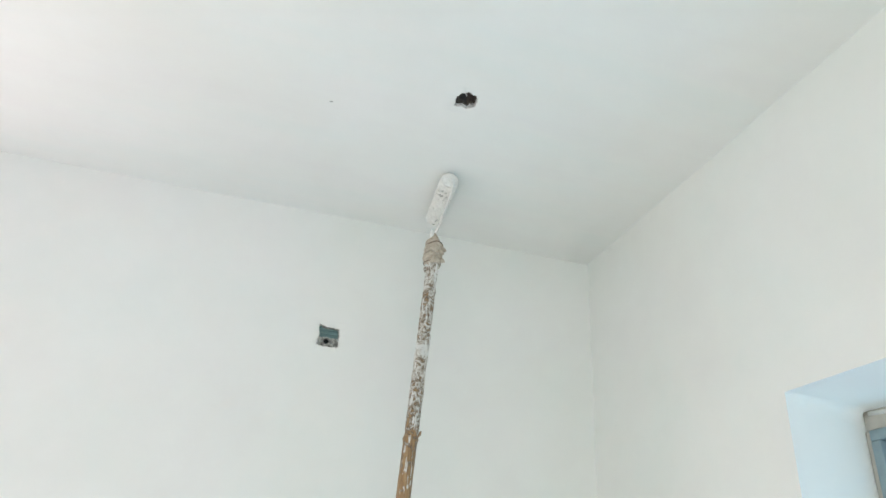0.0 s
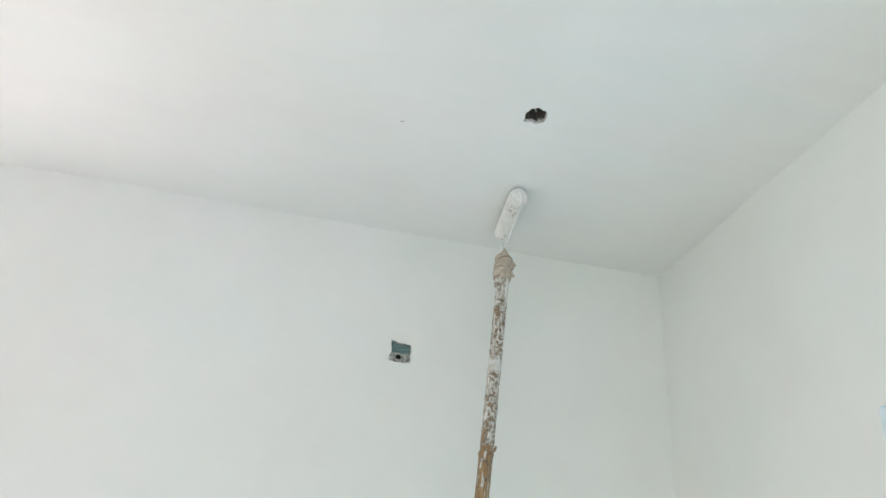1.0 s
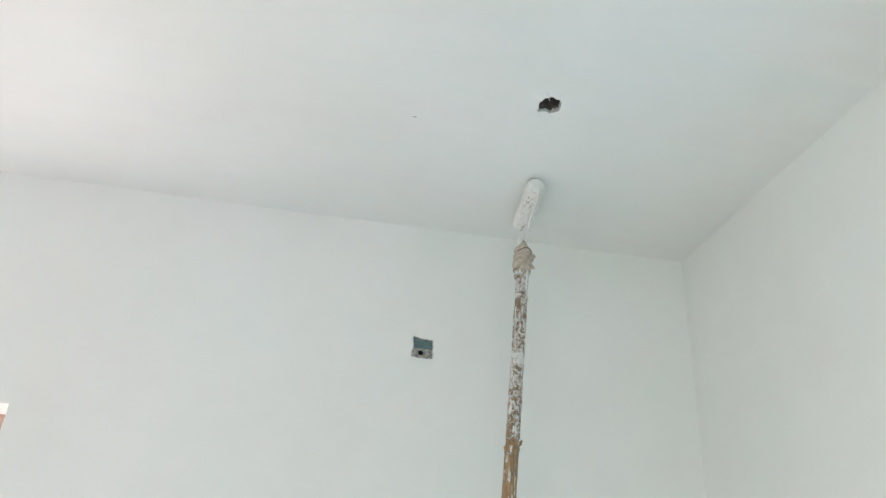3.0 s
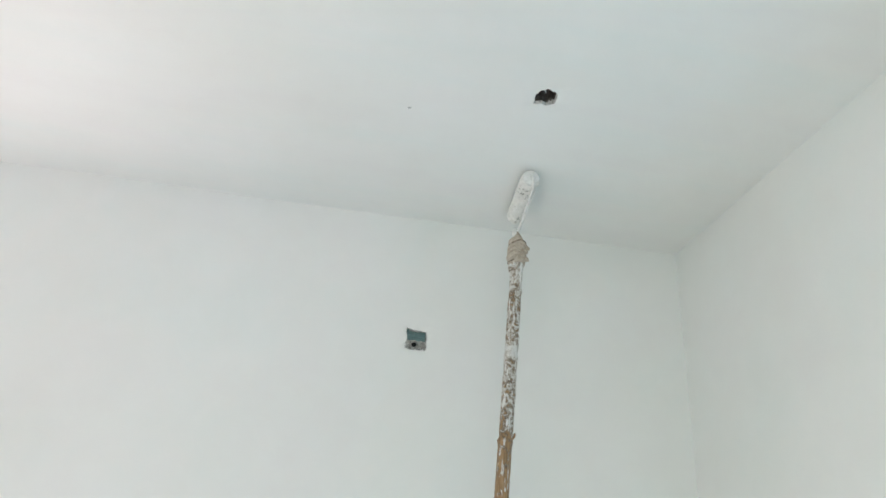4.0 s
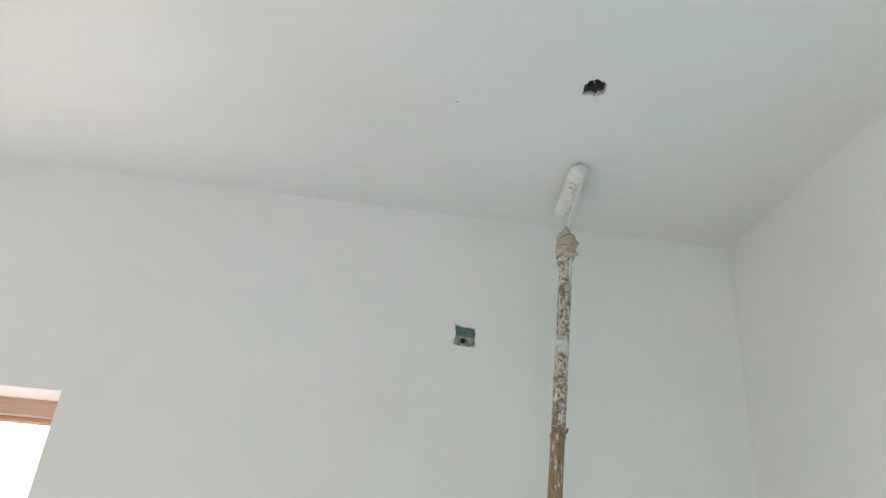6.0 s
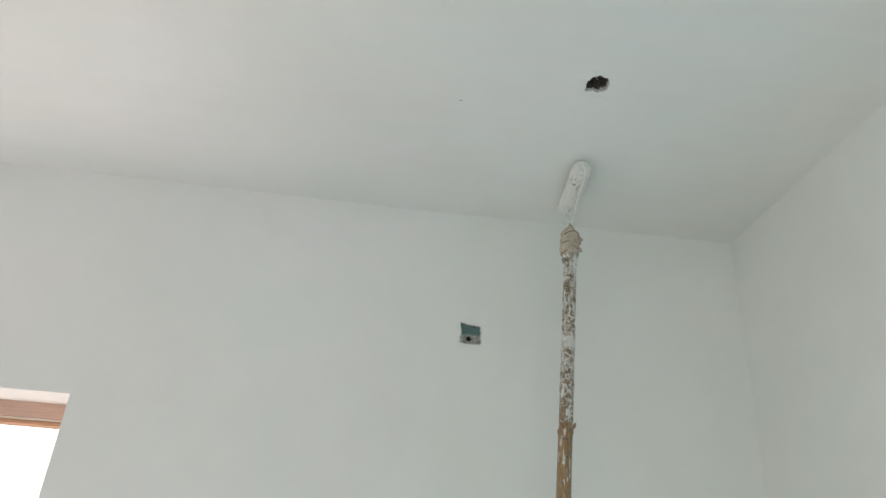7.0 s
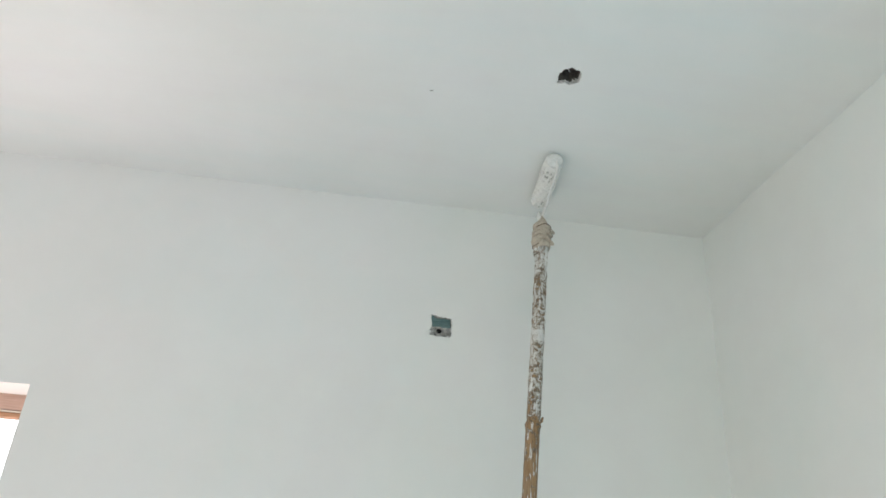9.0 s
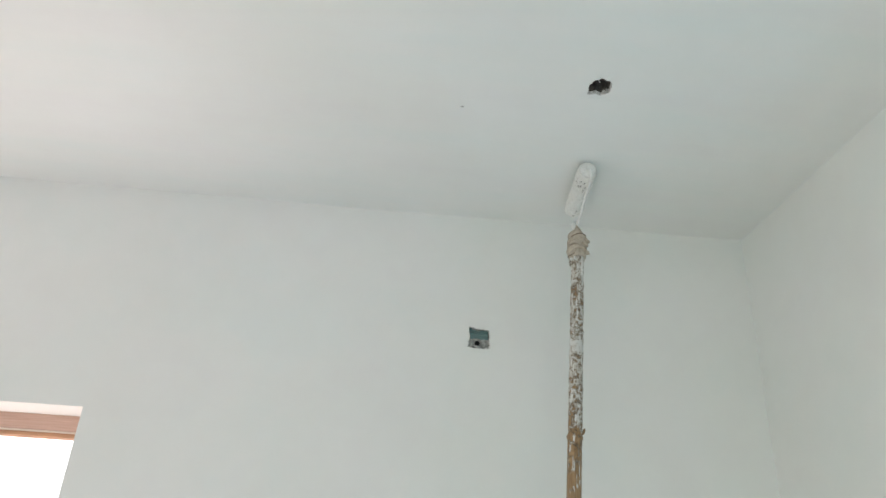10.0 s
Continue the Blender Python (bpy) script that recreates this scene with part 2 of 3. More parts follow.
def steps(a, b, size, stops=()):
    """Even grid lines from a to b of about that size, and lines at the stops."""
    marks = sorted({a, b, *stops})
    out = [a]
    for s, e in zip(marks, marks[1:]):
        n = max(1, round((e - s) / size))
        out += [s + (e - s) * (i + 1) / n for i in range(n)]
    return out


def sheet(name, axis, at, us, vs, outward, openings, sockets, mats, wave, seed):
    """A plastered wall or ceiling with thickness. axis: the one it stands across; us, vs: lines of its grid along the two others;
    openings go through; sockets (centre u, v, half size, outline, throat, depth) are ragged blind holes."""
    bm = bmesh.new()

    def place(u, v, d=0.0):
        if axis == 0:
            co = [at + d * outward, u, v]
        elif axis == 1:
            co = [u, at + d * outward, v]
        else:
            co = [u, v, at + d * outward]
        p = Vector(co)
        soft = noise.noise(p * 1.3 + Vector((seed, 0, 0))) + 0.35 * noise.noise(p * 5 + Vector((0, seed, 0)))
        co[axis] += wave * soft
        return co

    def inside(u, v):
        for a, b, c, d in openings:
            if a < u < b and c < v < d:
                return True
        return any(abs(u - s[0]) < s[2] and abs(v - s[1]) < s[2] for s in sockets)

    grid = {}
    for i, u in enumerate(us):
        for j, v in enumerate(vs):
            grid[i, j] = bm.verts.new(place(u, v))
    for i in range(len(us) - 1):
        for j in range(len(vs) - 1):
            if not inside((us[i] + us[i + 1]) / 2, (vs[j] + vs[j + 1]) / 2):
                bm.faces.new((grid[i, j], grid[i + 1, j], grid[i + 1, j + 1], grid[i, j + 1]))
    bmesh.ops.delete(bm, geom=[v for v in bm.verts if not v.link_faces], context="VERTS")
    back = bmesh.ops.extrude_face_region(bm, geom=list(bm.faces), use_keep_orig=True)["geom"]
    for v in back:
        if isinstance(v, bmesh.types.BMVert):
            v.co[axis] = at + THICK * outward
    for cu, cv, half, outline, throat, depth in sockets:
        n = len(outline)
        loops = []
        frame_loop = []
        for a in range(n):
            t = math.atan2(outline[a][1], outline[a][0])
            c, s = math.cos(t), math.sin(t)
            k = half * 1.12 / max(abs(c), abs(s))
            frame_loop.append(bm.verts.new(place(cu + c * k, cv + s * k, 0.0006)))
        loops.append(frame_loop)
        rnd = random.Random(n + int(cu * 1000))
        loops.append([bm.verts.new(place(cu + u * 1.05, cv + v * 1.05)) for u, v in outline])
        loops.append([bm.verts.new(place(cu + u, cv + v, rnd.uniform(-0.0012, 0.002))) for u, v in outline])
        loops.append([bm.verts.new(place(cu + u * 0.97, cv + v * 0.97, throat * rnd.uniform(0.6, 1.3))) for u, v in outline])
        loops.append([bm.verts.new(place(cu + u * 1.06, cv + v * 1.06, throat * 1.5 + 0.004)) for u, v in outline])
        loops.append([bm.verts.new(place(cu + u * rnd.uniform(0.75, 0.95), cv + v * rnd.uniform(0.75, 0.95), depth * rnd.uniform(0.7, 1.0))) for u, v in outline])
        for li, (p, q) in enumerate(zip(loops, loops[1:])):
            for a in range(n):
                f = bm.faces.new((p[a], p[(a + 1) % n], q[(a + 1) % n], q[a]))
                f.material_index = (0, 1, 1, 2, 2)[li]
        mid = bm.verts.new(place(cu, cv, depth))
        for a in range(n):
            bm.faces.new((loops[-1][a], loops[-1][(a + 1) % n], mid)).material_index = 2
    ob = part(name, bm, mats)
    m = ob.modifiers.new("edges", "EDGE_SPLIT")
    m.split_angle = radians(38)
    return ob


# ---- structure ----
NX = steps(WEST - 0.2, X + 0.2, 0.06, (DOOR[0], DOOR[1], BOX[0] - 0.05, BOX[0] + 0.05))
NZ = steps(0.0, Z + 0.06, 0.06, (DOOR[3], BOX[1] - 0.05, BOX[1] + 0.05))
box_outline = [(-0.036, -0.028), (-0.033, -0.013), (-0.030, 0.004), (-0.033, 0.018), (-0.0335, 0.036), (-0.024, 0.0355), (-0.021, 0.031),
               (-0.006, 0.030), (0.010, 0.0295), (0.024, 0.0285), (0.029, 0.026), (0.031, 0.017), (0.0335, 0.012), (0.030, 0.0),
               (0.033, -0.012), (0.0325, -0.030), (0.020, -0.0335), (0.004, -0.0315), (-0.010, -0.033), (-0.024, -0.030)]


def by_angle(outline):
    """The outline in turning order, broken into finer ragged chips."""
    rnd = random.Random(len(outline))
    pts = sorted(outline, key=lambda p: math.atan2(p[1], p[0]) % (2 * math.pi))
    out = []
    for (a, b), (c, d) in zip(pts, pts[1:] + pts[:1]):
        for k in range(3):
            t, j = k / 3, 0.0015
            out.append((a + (c - a) * t + rnd.uniform(-j, j), b + (d - b) * t + rnd.uniform(-j, j)))
    return sorted(out, key=lambda p: math.atan2(p[1], p[0]) % (2 * math.pi))


wall_north = sheet("wall_north", 1, Y, NX, NZ, 1, [(DOOR[0], DOOR[1], -1, DOOR[3])],
                   [(BOX[0], BOX[1], 0.05, by_angle(box_outline), 0.004, 0.034)], [WALL, PLASTER, MORTAR], 0.0030, 3.1)
EY = steps(SOUTH - 0.2, Y + 0.03, 0.06, (EWIN[0], EWIN[1]))
EZ = steps(0.0, Z + 0.06, 0.06, (EWIN[2], EWIN[3]))
wall_east = sheet("wall_east", 0, X, EY, EZ, 1, [EWIN], [], [WALL], 0.0035, 7.7)
wall_west = sheet("wall_west", 0, WEST, steps(SOUTH - 0.2, Y + 0.03, 0.12, WWIN[:2]), steps(0, Z + 0.06, 0.12, WWIN[2:]), -1, [WWIN], [], [WALL], 0.003, 1.2)
wall_south = sheet("wall_south", 1, SOUTH, steps(WEST - 0.2, X + 0.2, 0.12, ADDED_SWIN[:2]), steps(0, Z + 0.06, 0.12, ADDED_SWIN[2:]), -1, [ADDED_SWIN], [], [WALL], 0.003, 5.2)
CX = steps(WEST - 0.24, X + 0.24, 0.05, (HOLE[0] - 0.05, HOLE[0] + 0.05))
CY = steps(SOUTH - 0.24, Y + 0.24, 0.05, (HOLE[1] - 0.05, HOLE[1] + 0.05))
hole_outline = [(-0.0026, -0.0298), (0.0120, -0.0245), (0.0242, -0.0200), (0.0290, -0.0010), (0.0305, 0.0175), (0.0225, 0.0240), (0.0129, 0.0342),
                (-0.0010, 0.0285), (-0.0195, 0.0335), (-0.0240, 0.0160), (-0.0255, -0.0015), (-0.0200, -0.0100), (-0.0192, -0.0178), (-0.0100, -0.0215)]
ceiling = sheet("ceiling", 2, Z, CX, CY, 1, [], [(HOLE[0], HOLE[1], 0.05, by_angle(hole_outline), 0.012, 0.05)], [CEIL, PLASTER, CONCRETE], 0.0035, 9.4)
floor = part("floor", box((WEST - 0.24, SOUTH - 0.24, -0.12), (X + 0.24, Y + 0.24, 0.0)), SCREED, smooth=False)
# added glowing sheet that whitens the view through the doorway
glow, gt, gb = material("glowing_backdrop", 1.0)
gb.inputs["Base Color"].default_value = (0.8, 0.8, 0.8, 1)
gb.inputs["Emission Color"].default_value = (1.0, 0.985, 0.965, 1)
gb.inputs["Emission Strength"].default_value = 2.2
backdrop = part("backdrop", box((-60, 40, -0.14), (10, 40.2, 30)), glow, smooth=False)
ground = part("ground", box((-400, -400, -0.5), (400, 400, -0.14)), YARD, smooth=False)
for ob, text in ((wall_north, "white painted plaster wall with a doorway"), (wall_east, "white painted plaster wall with a deep window opening"),
                 (wall_west, "white painted plaster wall with a narrow window opening"), (wall_south, "white painted plaster wall with a wide unseen opening added for fill light"),
                 (ceiling, "freshly rolled white ceiling with a chiselled lamp outlet"), (floor, "bare pale levelled screed floor"), (backdrop, "glowing backdrop standing in for overbright daylight beyond the doorway"), (ground, "pale concrete yard outside")):
    tagged(ob, text, kind="structure")


# ---- doorway ----
def doorway():
    top = new("door_1")
    tagged(top, "reddish brown wooden door frame in a bright doorway", kind="structure")
    x0, x1, _, head = DOOR
    y = Y + 0.160
    hd = part("frame_head", box((x0 + 0.002, y, head - 0.047), (x1 - 0.002, y + 0.07, head + 0.004), 0.004), WOOD, top)
    # strip added to draw the edge highlight between head and bead
    part("lit_edge_strip", box((x0 + 0.020, y + 0.001, head - 0.0520), (x1 - 0.020, y + 0.050, head - 0.0475), 0.0015), LIT_EDGE, hd, "pale strip coloured as the lit edge of the frame")
    part("stop_bead", box((x0 + 0.025, y + 0.006, head - 0.0655), (x1 - 0.025, y + 0.055, head - 0.0525), 0.003), BEAD, hd)
    for x in (x0 + 0.002, x1 - 0.021):
        jb = part("frame_jamb", box((x, y, 0.0), (x + 0.019, y + 0.07, head - 0.0475), 0.004), WOOD, top)
        bx = x + 0.0195 if x < -1.3 else x - 0.0065
        part("stop_bead", box((bx, y + 0.018, 0.0), (bx + 0.006, y + 0.055, head - 0.066), 0.003), BEAD, jb)
    return top


doorway()


# ---- east window ----
def east_window():
    top = new("window_1")
    tagged(top, "grey-blue metal window in a deep white reveal", kind="structure")
    y0, y1, z0, z1 = EWIN
    xf = X + 0.200

    def ring(name, a0, a1, b0, b1, w, xa, xb, mat, parent, bevel=0.003):
        made = []
        for p, q in (((xa, a0, b1 - w), (xb, a1, b1)), ((xa, a0, b0), (xb, a1, b0 + w)),
                     ((xa, a0, b0 + w), (xb, a0 + w, b1 - w)), ((xa, a1 - w, b0 + w), (xb, a1, b1 - w))):
            made.append(part(name, box(p, q, bevel), mat, parent))
        return made

    for p, q, mat in (((xf, y0 + 0.001, z1 - 0.062), (xf + 0.04, y1 - 0.001, z1 - 0.001), FILLER), ((xf, y0 + 0.001, z0 + 0.001), (xf + 0.04, y1 - 0.001, z0 + 0.03), FILLER),
                      ((xf - 0.004, y1 - 0.015, z0 + 0.031), (xf + 0.04, y1 - 0.001, z1 - 0.063), FILLER), ((xf - 0.004, y0 + 0.001, z0 + 0.031), (xf + 0.04, y0 + 0.015, z1 - 0.063), FILLER)):
        part("filler_joint", box(p, q, 0.003), mat, top, "beige mortar joint")
    bm = bmesh.new()
    ends = [[bm.verts.new(c) for c in ((X + 0.004, y, z1 + 0.002), (xf + 0.004, y, z1 + 0.002), (xf + 0.004, y, z1 - 0.020), (xf - 0.008, y, z1 - 0.018))] for y in (y0 + 0.001, y1 - 0.001)]
    for k in range(4):
        bm.faces.new((ends[0][k], ends[0][(k + 1) % 4], ends[1][(k + 1) % 4], ends[1][k]))
    for e in ends:
        bm.faces.new(e)
    part("soffit_plaster", bm, WALL, top, smooth=False)
    bm = bmesh.new()
    rows = []
    for x, drop, r in ((X + 0.004, -0.0019, 0.004), (X + 0.05, 0.0035, 0.016), (xf - 0.010, 0.0172, 0.034)):
        arc = [(y1 - r + r * math.cos(a), z1 - drop - r + r * math.sin(a)) for a in [math.pi / 2 * i / 8 for i in range(9)]]
        rows.append([bm.verts.new((x, y, z)) for y, z in arc + [(y1 + 0.002, z1 + 0.004)]])
    for p, q in zip(rows, rows[1:]):
        for k in range(9):
            bm.faces.new((p[k], p[k + 1], q[k + 1], q[k]))
    for e in (rows[0], rows[-1]):
        bm.faces.new(e)
    rounded = part("corner_plaster", bm, WALL, top)
    rounded.modifiers.new("edges", "EDGE_SPLIT").split_angle = radians(38)
    bead = [(xf - 0.002 + 0.004 * math.sin(i * 1.7), y1 - 0.02 - i * (y1 - y0 - 0.04) / 30, z1 - 0.026 - 0.005 * abs(math.sin(i * 0.9))) for i in range(31)]
    part("sealant_bead", tube(bead, [0.0045 + 0.0015 * math.sin(i * 2.3) for i in range(31)], 8, ripple=0.002, freq=80), COAT, top, "white smeared sealant bead")
    a0, a1, b0, b1 = y0 + 0.016, y1 - 0.016, z0 + 0.031, z1 - 0.063
    ring("window_frame", a0, a1, b0, b1, 0.024, xf - 0.010, xf + 0.050, ALU, top)
    mid = (a0 + a1) / 2
    for s0, s1, dx in ((a0 + 0.025, mid + 0.02, 0.0), (mid - 0.02, a1 - 0.025, 0.026)):
        sash = new("sash")
        sash.parent = top
        ring("sash_rail", s0, s1, b0 + 0.025, b1 - 0.025, 0.042, xf + dx, xf + dx + 0.024, ALU, sash)
        pane = part("pane", box((xf + dx + 0.009, s0 + 0.043, b0 + 0.068), (xf + dx + 0.014, s1 - 0.043, b1 - 0.068)), GLASS, sash, "clear glass", smooth=False)
        pane.visible_shadow = False
    part("window_sill", box((X + 0.004, y0 + 0.001, z0 + 0.001), (xf - 0.014, y1 - 0.001, z0 + 0.02), 0.003), FILLER, top)
    return top


east_window()


# ---- outlet in the north wall ----
def wall_outlet():
    cx, cz = BOX
    top = new("junction_box")
    top.location = (cx, Y + 0.02, cz)
    inv = (-cx, -(Y + 0.02), -cz)

    def moved(bm):
        bmesh.ops.translate(bm, vec=inv, verts=bm.verts)
        return bm

    plate = part("back_plate", moved(box((cx - 0.031, Y + 0.016, cz - 0.002), (cx + 0.030, Y + 0.030, cz + 0.034), 0.002)), TEAL, top, "teal plastic plate")
    for dz, h, d in ((0.0225, 0.0050, 0.008), (0.0100, 0.0030, 0.006)):
        part("rib", moved(box((cx - 0.029, Y + 0.016 - d, cz + dz), (cx + 0.029, Y + 0.0155, cz + dz + h), 0.001)), TEAL, plate)
    part("tab", moved(box((cx - 0.033, Y + 0.004, cz + 0.027), (cx - 0.024, Y + 0.0155, cz + 0.034), 0.002)), TEAL, plate)
    # packed mortar under the plate with the conduit mouth in it
    bm = bmesh.new()
    nu, nv = 34, 20
    rows = []
    for j in range(nv + 1):
        row = []
        for i in range(nu + 1):
            u, v = -0.034 + 0.066 * i / nu, -0.034 + 0.034 * j / nv
            r = math.hypot(u + 0.006, v + 0.014)
            d = 0.012 + 0.014 * noise.noise(Vector((u * 90, v * 90, 3))) + 0.007 * noise.noise(Vector((u * 260, v * 260, 8)))
            d -= 0.006 * math.exp(-((r - 0.0125) / 0.004) ** 2)
            if r < 0.0085:
                d += 0.016
            row.append(bm.verts.new((cx + u, Y + d, cz + v)))
        rows.append(row)
    for r, s in zip(rows, rows[1:]):
        for i in range(nu):
            bm.faces.new((r[i], r[i + 1], s[i + 1], s[i]))
    part("mortar_fill", moved(bm), MORTAR, top, "rough pale mortar packing", smooth=False)
    c = Vector((cx - 0.006, 0, cz - 0.014))
    cond = part("conduit", moved(tube([(c.x, Y + d, c.z) for d in (0.004, 0.010, 0.020, 0.030)], [0.0088, 0.0092, 0.009, 0.009], 18, ripple=0.0012, freq=200, caps=False)), MORTAR, top, "conduit mouth")
    # black plug for the darkness inside the conduit mouth
    part("conduit_shade", moved(tube([(c.x, Y + d, c.z) for d in (0.009, 0.029)], [0.0080, 0.0080], 16)), DARK, cond, "black plug standing in for the shade inside the conduit")
    for u, v, h in ((0.0325, 0.016, 0.010), (0.0345, 0.004, 0.009), (0.0325, -0.010, 0.010), (0.0335, -0.024, 0.007), (-0.035, -0.020, 0.007), (0.022, -0.033, 0.004), (-0.004, -0.034, 0.003), (-0.033, -0.006, 0.005)):
        p = Vector((cx + u, Y + 0.002, cz + v))
        part("plaster_chip", moved(tube([p - Vector((0, 0, h)), p, p + Vector((0, 0.002, h))], [0.0014, 0.0036, 0.0014], 7, ripple=0.003, freq=200)), CHIP, top)
    return tagged(top, "chiselled open junction box with teal plate and conduit", "junction box")


wall_outlet()


# ---- bits on the ceiling ----
def ceiling_bits():
    hx, hy = HOLE
    wire = part("wire_end", tube([(hx - 0.004, hy + 0.008, Z + 0.047), (hx - 0.002, hy + 0.004, Z + 0.028), (hx, hy + 0.001, Z + 0.022), (hx + 0.003, hy + 0.004, Z + 0.018)],
                                 [0.0012, 0.0013, 0.0016, 0.0014], 8), COPPER)
    tagged(wire, "short white wire end in the ceiling outlet", "wire")
    bm = bmesh.new()
    pts = [(-0.0075, 0.001), (-0.002, 0.0035), (0.004, 0.001), (0.0085, -0.002), (0.003, -0.0025), (-0.003, 0.0)]
    up = [bm.verts.new((0.153 + u * 0.7, 1.797 + v * 0.55, Z + 0.004)) for u, v in pts]
    dn = [bm.verts.new((0.153 + u * 0.6, 1.797 + v * 0.45, Z - 0.0005 - 0.0012 * (i % 2))) for i, (u, v) in enumerate(pts)]
    for i in range(6):
        bm.faces.new((up[i], up[(i + 1) % 6], dn[(i + 1) % 6], dn[i]))
    bm.faces.new(dn)
    tagged(part("plaster_flake", bm, MORTAR, smooth=False), "tiny grey flake stuck to the ceiling", "flake")


ceiling_bits()


# ---- paint roller on its bamboo pole ----
def paint_roller():
    base, neck = Vector((0.417, 2.066, 0.0)), Vector((0.5485, 2.158, 2.60))
    top = new("paint_roller")
    top.location = base
    back = tuple(-base)

    def moved(bm):
        bmesh.ops.translate(bm, vec=back, verts=bm.verts)
        return bm

    # bamboo cane, with swollen nodes and crusts of dried paint towards the roller
    nodes = (0.28, 0.62, 0.98, 1.33, 1.67, 2.014, 2.31)
    pts, radii = [], []
    n = 430
    length = neck.z - 0.03
    for i in range(n + 1):
        z = length * i / n
        p = base.lerp(neck, z / neck.z)
        p = p + Vector((0.0022 * math.sin(z * 3.1), 0.002 * math.sin(z * 2.3 + 1), 0))
        r = 0.0218 - 0.0016 * z
        for k in nodes:
            r += 0.0030 * math.exp(-((z - k) / 0.0055) ** 2) - 0.0011 * math.exp(-((z - k - 0.014) / 0.008) ** 2)
        if z > 1.9:
            r += 0.0016 * min(1, (z - 1.9) / 0.3) * max(0, noise.noise(Vector((z * 21, 3, 1))) + 0.25)
        pts.append(p)
        radii.append(r)
    bm = tube(pts, radii, 26)
    for v in bm.verts:
        if v.co.z > 1.85:
            axis = base.lerp(neck, v.co.z / neck.z)
            out = (v.co - axis)
            out.z = 0
            k = min(1, (v.co.z - 1.85) / 0.35)
            v.co += out.normalized() * k * (0.0022 * max(-0.2, noise.noise(Vector((v.co.x * 90, v.co.y * 90, v.co.z * 55)))) + 0.0009 * noise.noise(v.co * 240))
    # the cane's own frame has its origin at the foot, so heights on it are heights over the floor
    pole = part("pole", moved(bm), BAMBOO, top, "tan bamboo cane crusted with dried white paint")
    at = base.lerp(neck, 2.02 / neck.z)
    part("twig_stub", moved(tube([at + Vector((0.014, -0.006, 0)), at + Vector((0.021, -0.008, 0.008)), at + Vector((0.0245, -0.009, 0.017))], [0.0045, 0.0042, 0.0028], 9, ripple=0.0012, freq=150)), BAMBOO, pole)
    # short splints round the joint, their lower ends showing under the wrapping
    rnd = random.Random(11)
    for k in range(9):
        ang = 2 * math.pi * (k + rnd.uniform(-0.3, 0.3)) / 9
        z0, z1 = 2.535 - rnd.uniform(0.0, 0.055), 2.56
        a, b = base.lerp(neck, z0 / neck.z), base.lerp(neck, z1 / neck.z)
        o = Vector((math.cos(ang), math.sin(ang), 0)) * 0.0186
        sway = rnd.uniform(-0.003, 0.003)
        pts = [a.lerp(b, i / 8) + o + Vector((-o.y, o.x, 0)) / 0.0186 * sway * (1 - i / 8) for i in range(9)]
        part("splint", moved(tube(pts, [0.0020] + [rnd.uniform(0.0024, 0.0046) for _ in range(8)], 8, ripple=0.0034, freq=170)), BAMBOO if k % 3 == 1 else COAT, pole)

    # cloth wrapping of the joint: overlapping turns with loose ends
    axis = (neck - base).normalized()
    lo = base.lerp(neck, 2.543 / neck.z)
    wrap = None
    rnd = random.Random(4)
    for turn in range(5):
        c = lo + axis * (0.008 + 0.0155 * turn)
        lean = Vector((rnd.uniform(-0.16, 0.16), rnd.uniform(-0.16, 0.16), 1)).normalized()
        rr = (0.0262, 0.0275, 0.0282, 0.0272, 0.0235)[turn]
        ring = [c + lean * d + Vector((rnd.uniform(-1, 1), rnd.uniform(-1, 1), 0)) * 0.0006 for d in (-0.0115, -0.0108, -0.006, 0, 0.006, 0.0108, 0.0115)]
        bm = tube(ring, [rr - 0.008, rr - 0.0012, rr, rr + 0.0006, rr - 0.0002, rr - 0.0015, rr - 0.009], 30, ripple=0.0065, seed=turn * 3.3, freq=60)
        piece = part("cloth_turn", moved(bm), TAPE, top, "beige cloth wrapped round the joint") if wrap is None else part("cloth_turn", moved(bm), TAPE, wrap)
        wrap = wrap or piece
    # thin dark loops that draw the crease shadows of the cloth
    for k, (dz, tilt, rr) in enumerate(((0.066, 0.24, 0.0262), (0.0035, 0.05, 0.0262))):
        c = lo + axis * dz
        loop = [c + Vector((math.cos(a) * rr, math.sin(a) * rr, tilt * rr * math.cos(a + 0.6) + 0.0015 * math.sin(3 * a))) for a in [2 * math.pi * i / 28 for i in range(29)]]
        part("fold_line", moved(tube(loop, [0.0012] * 29, 6)), FOLD_LINE, wrap, "thin dark loop drawn as the shadow in a cloth fold")
    for ang, dz, ln in ((-0.35, 0.056, 0.012), (-0.8, 0.035, 0.010), (-0.5, 0.015, 0.013)):
        c = lo + axis * dz + Vector((math.cos(ang), math.sin(ang), 0)) * 0.026
        o = Vector((math.cos(ang), math.sin(ang), -0.5))
        part("cloth_tail", moved(tube([c, c + o * ln * 0.5, c + o * ln], [0.008, 0.0065, 0.0015], 12, ripple=0.007, freq=120)), TAPE, wrap)

    # handle stub of the roller, cloth-covered, above the wrapping
    tip = Vector((0.549, 2.160, 2.652))
    stub = [neck.lerp(tip, t) for t in (-0.2, 0.2, 0.5, 0.8, 1.0)]
    part("handle", moved(tube(stub, [0.021, 0.0185, 0.0148, 0.0105, 0.006], 18, ripple=0.005, freq=70)), TAPE, top, "cloth-bound stub of the roller handle")
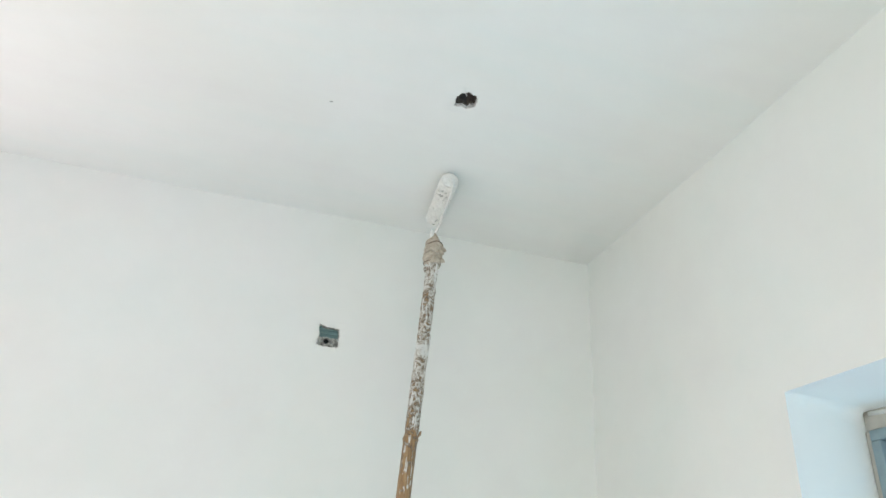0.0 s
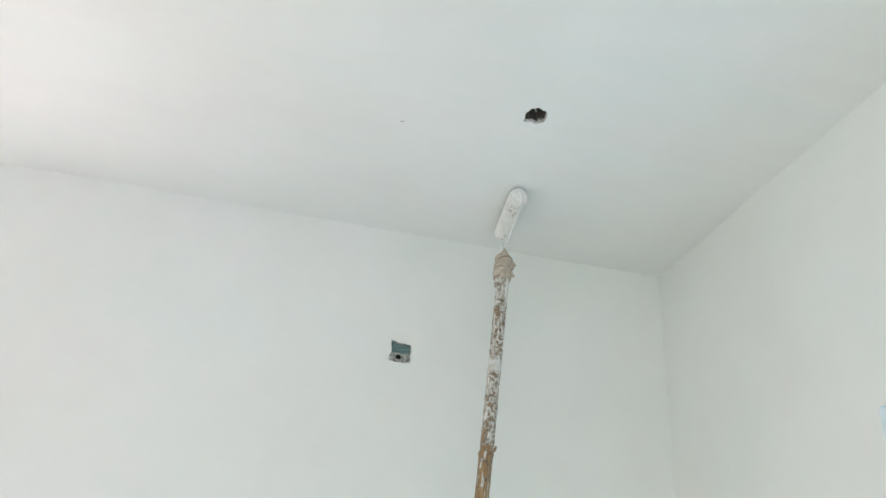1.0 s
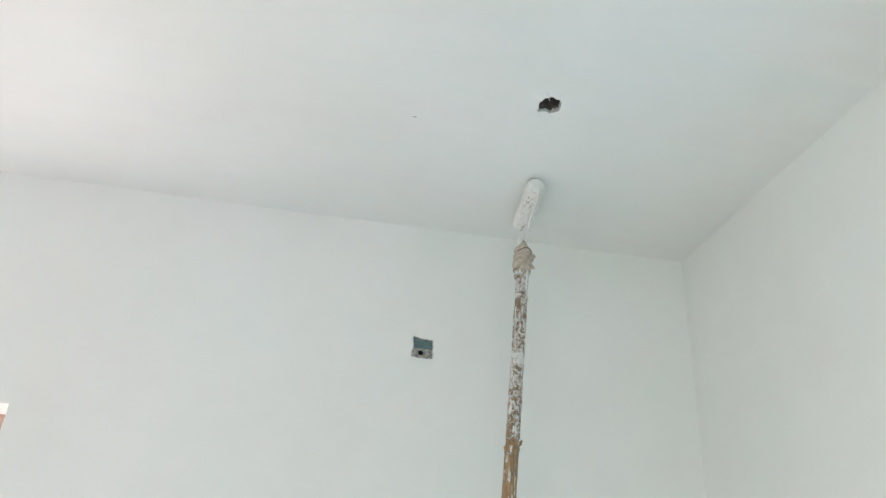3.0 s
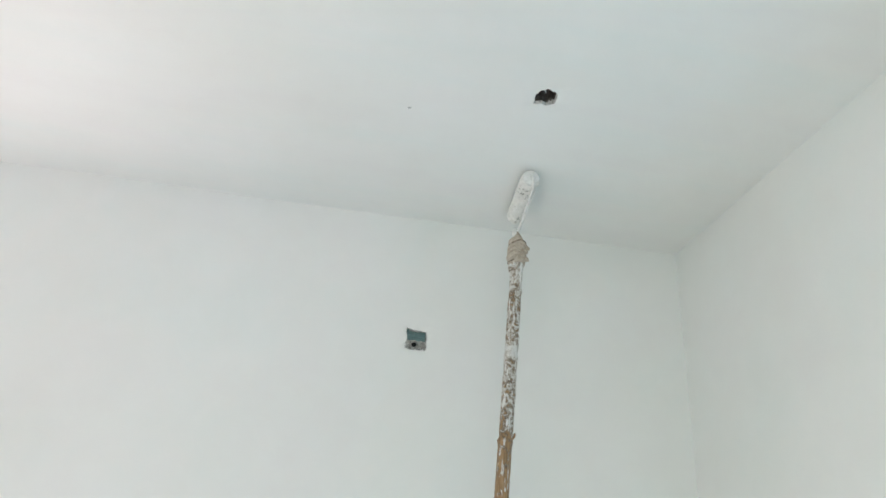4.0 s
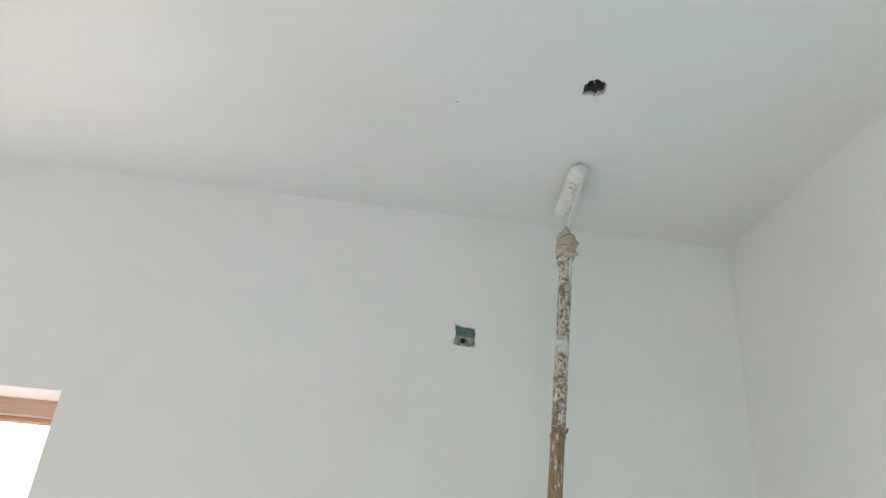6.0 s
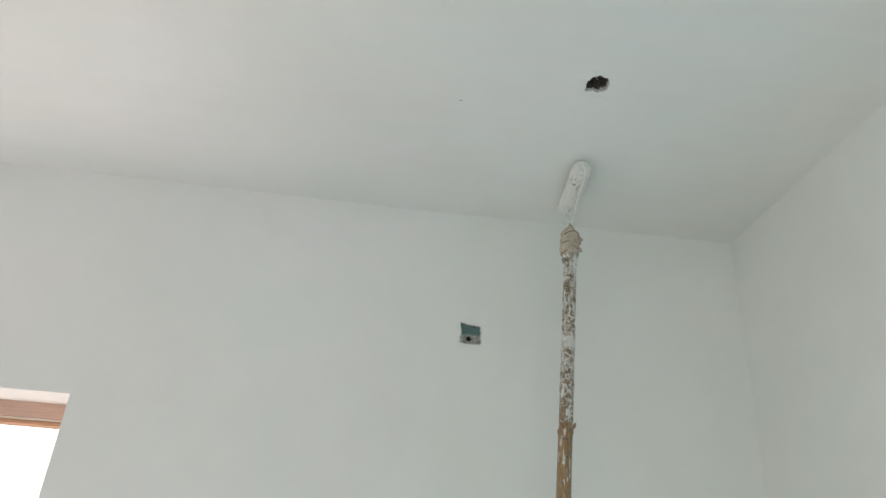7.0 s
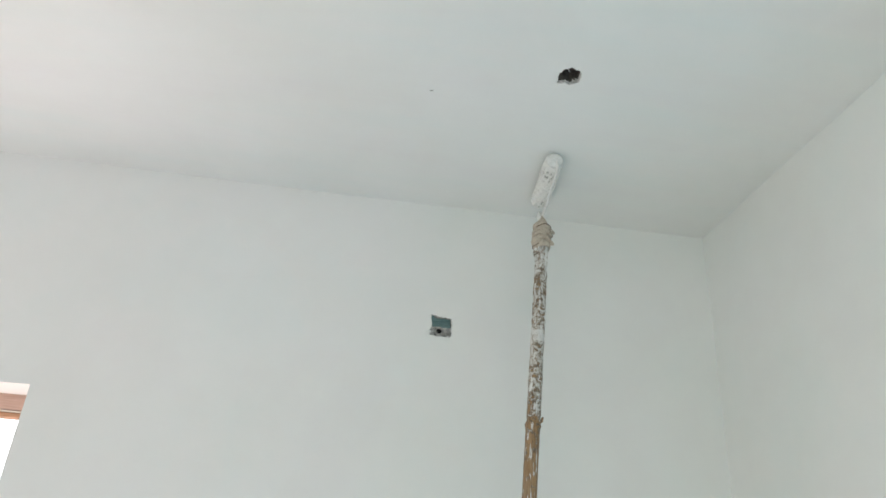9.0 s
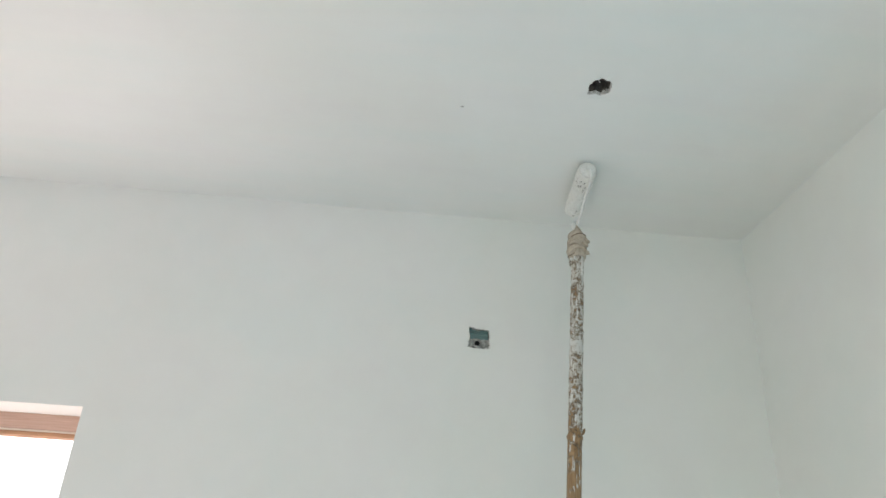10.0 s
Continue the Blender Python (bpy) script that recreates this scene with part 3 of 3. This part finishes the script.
    part("paint_clot", moved(tube([tip + Vector((-0.012, -0.004, -0.018)), tip + Vector((-0.010, -0.003, -0.004)), tip + Vector((-0.006, 0, 0.012))], [0.004, 0.0075, 0.005], 10, ripple=0.003, freq=130)), COAT, top, "clot of wet white paint")

    # soaked cover, its axis running along the ceiling
    near, far = Vector((0.543, 2.000, Z - 0.0275)), Vector((0.563, 2.246, Z - 0.0275))
    n = 230
    rad = []
    for i in range(n + 1):
        e = min(i, n - i) / n * (far - near).length
        rad.append(0.0268 * min(1, 0.78 + 0.22 * math.sqrt(max(0, min(1, e / 0.010)))))
    bm = tube([near.lerp(far, i / n) for i in range(n + 1)], rad, 120)
    ax = (far - near).normalized()
    # clumped nap: paint-laden ridges, and clefts between them with their shade coloured in grey
    cleft = {}
    for v in bm.verts:
        q = v.co.copy()
        on = near + ax * (q - near).dot(ax)
        out = (q - on).normalized()
        s = (q - near).dot(ax)
        h = 0.0034 * noise.noise(Vector((q.x * 60, q.y * 130 + q.x * 60, q.z * 60))) + 0.0016 * noise.noise(q * 240)
        patch = noise.noise(Vector((q.x * 17, q.y * 21, q.z * 17 + 5.3)))
        tuft = noise.noise(Vector((q.x * 150, q.y * 95 + q.x * 70, q.z * 150)))
        open_end = min(1, max(0, (s - 0.022) / 0.02))
        d = min(1, max(0, (tuft - 0.10) / 0.16)) * min(1, max(0, (patch + 0.08) / 0.16)) * open_end
        cleft[v] = d
        v.co += out * (h - 0.0075 * d)
        v.co.z = min(v.co.z, Z + 0.0015)
    for f in bm.faces:
        if sum(cleft[v] for v in f.verts) > 0.62 * len(f.verts):
            f.material_index = 1
    part("roller_cover", moved(bm), [NAP, CLEFT_SHADE], top, "thick white nap cover soaked with paint")
    part("end_cap", moved(tube([near - ax * d for d in (-0.004, 0.002, 0.005, 0.0065)], [0.0246, 0.0240, 0.0205, 0.011], 28, ripple=0.0014, freq=110)), COAT, top, "paint-filled end cap")
    # bent wire frame from the near end of the cover back to the handle
    way = [near - ax * 0.004, near - ax * 0.010, near + Vector((0.002, -0.014, -0.006)), near + Vector((0.006, -0.010, -0.015)), near + Vector((0.009, 0.004, -0.0265)),
           near + Vector((0.011, 0.04, -0.036)), near + Vector((0.011, 0.085, -0.055)), near + Vector((0.012, 0.125, -0.077)), Vector((0.555, 2.150, 2.670)), tip + Vector((0.002, 0, -0.006))]
    smooth_way = []
    for i in range(len(way) - 1):
        a, b, c, d = way[max(i - 1, 0)], way[i], way[i + 1], way[min(i + 2, len(way) - 1)]
        for k in range(6):
            t = k / 6
            smooth_way.append(0.5 * (2 * b + (c - a) * t + (2 * a - 5 * b + 4 * c - d) * t * t + (3 * b - a - 3 * c + d) * t ** 3))
    smooth_way.append(way[-1])
    part("wire_frame", moved(tube(smooth_way, [0.0044] * len(smooth_way), 12, ripple=0.0016, freq=90)), COAT, top, "paint-coated steel wire")
    return tagged(top, "used paint roller on a paint-crusted bamboo pole", "paint roller")


paint_roller()
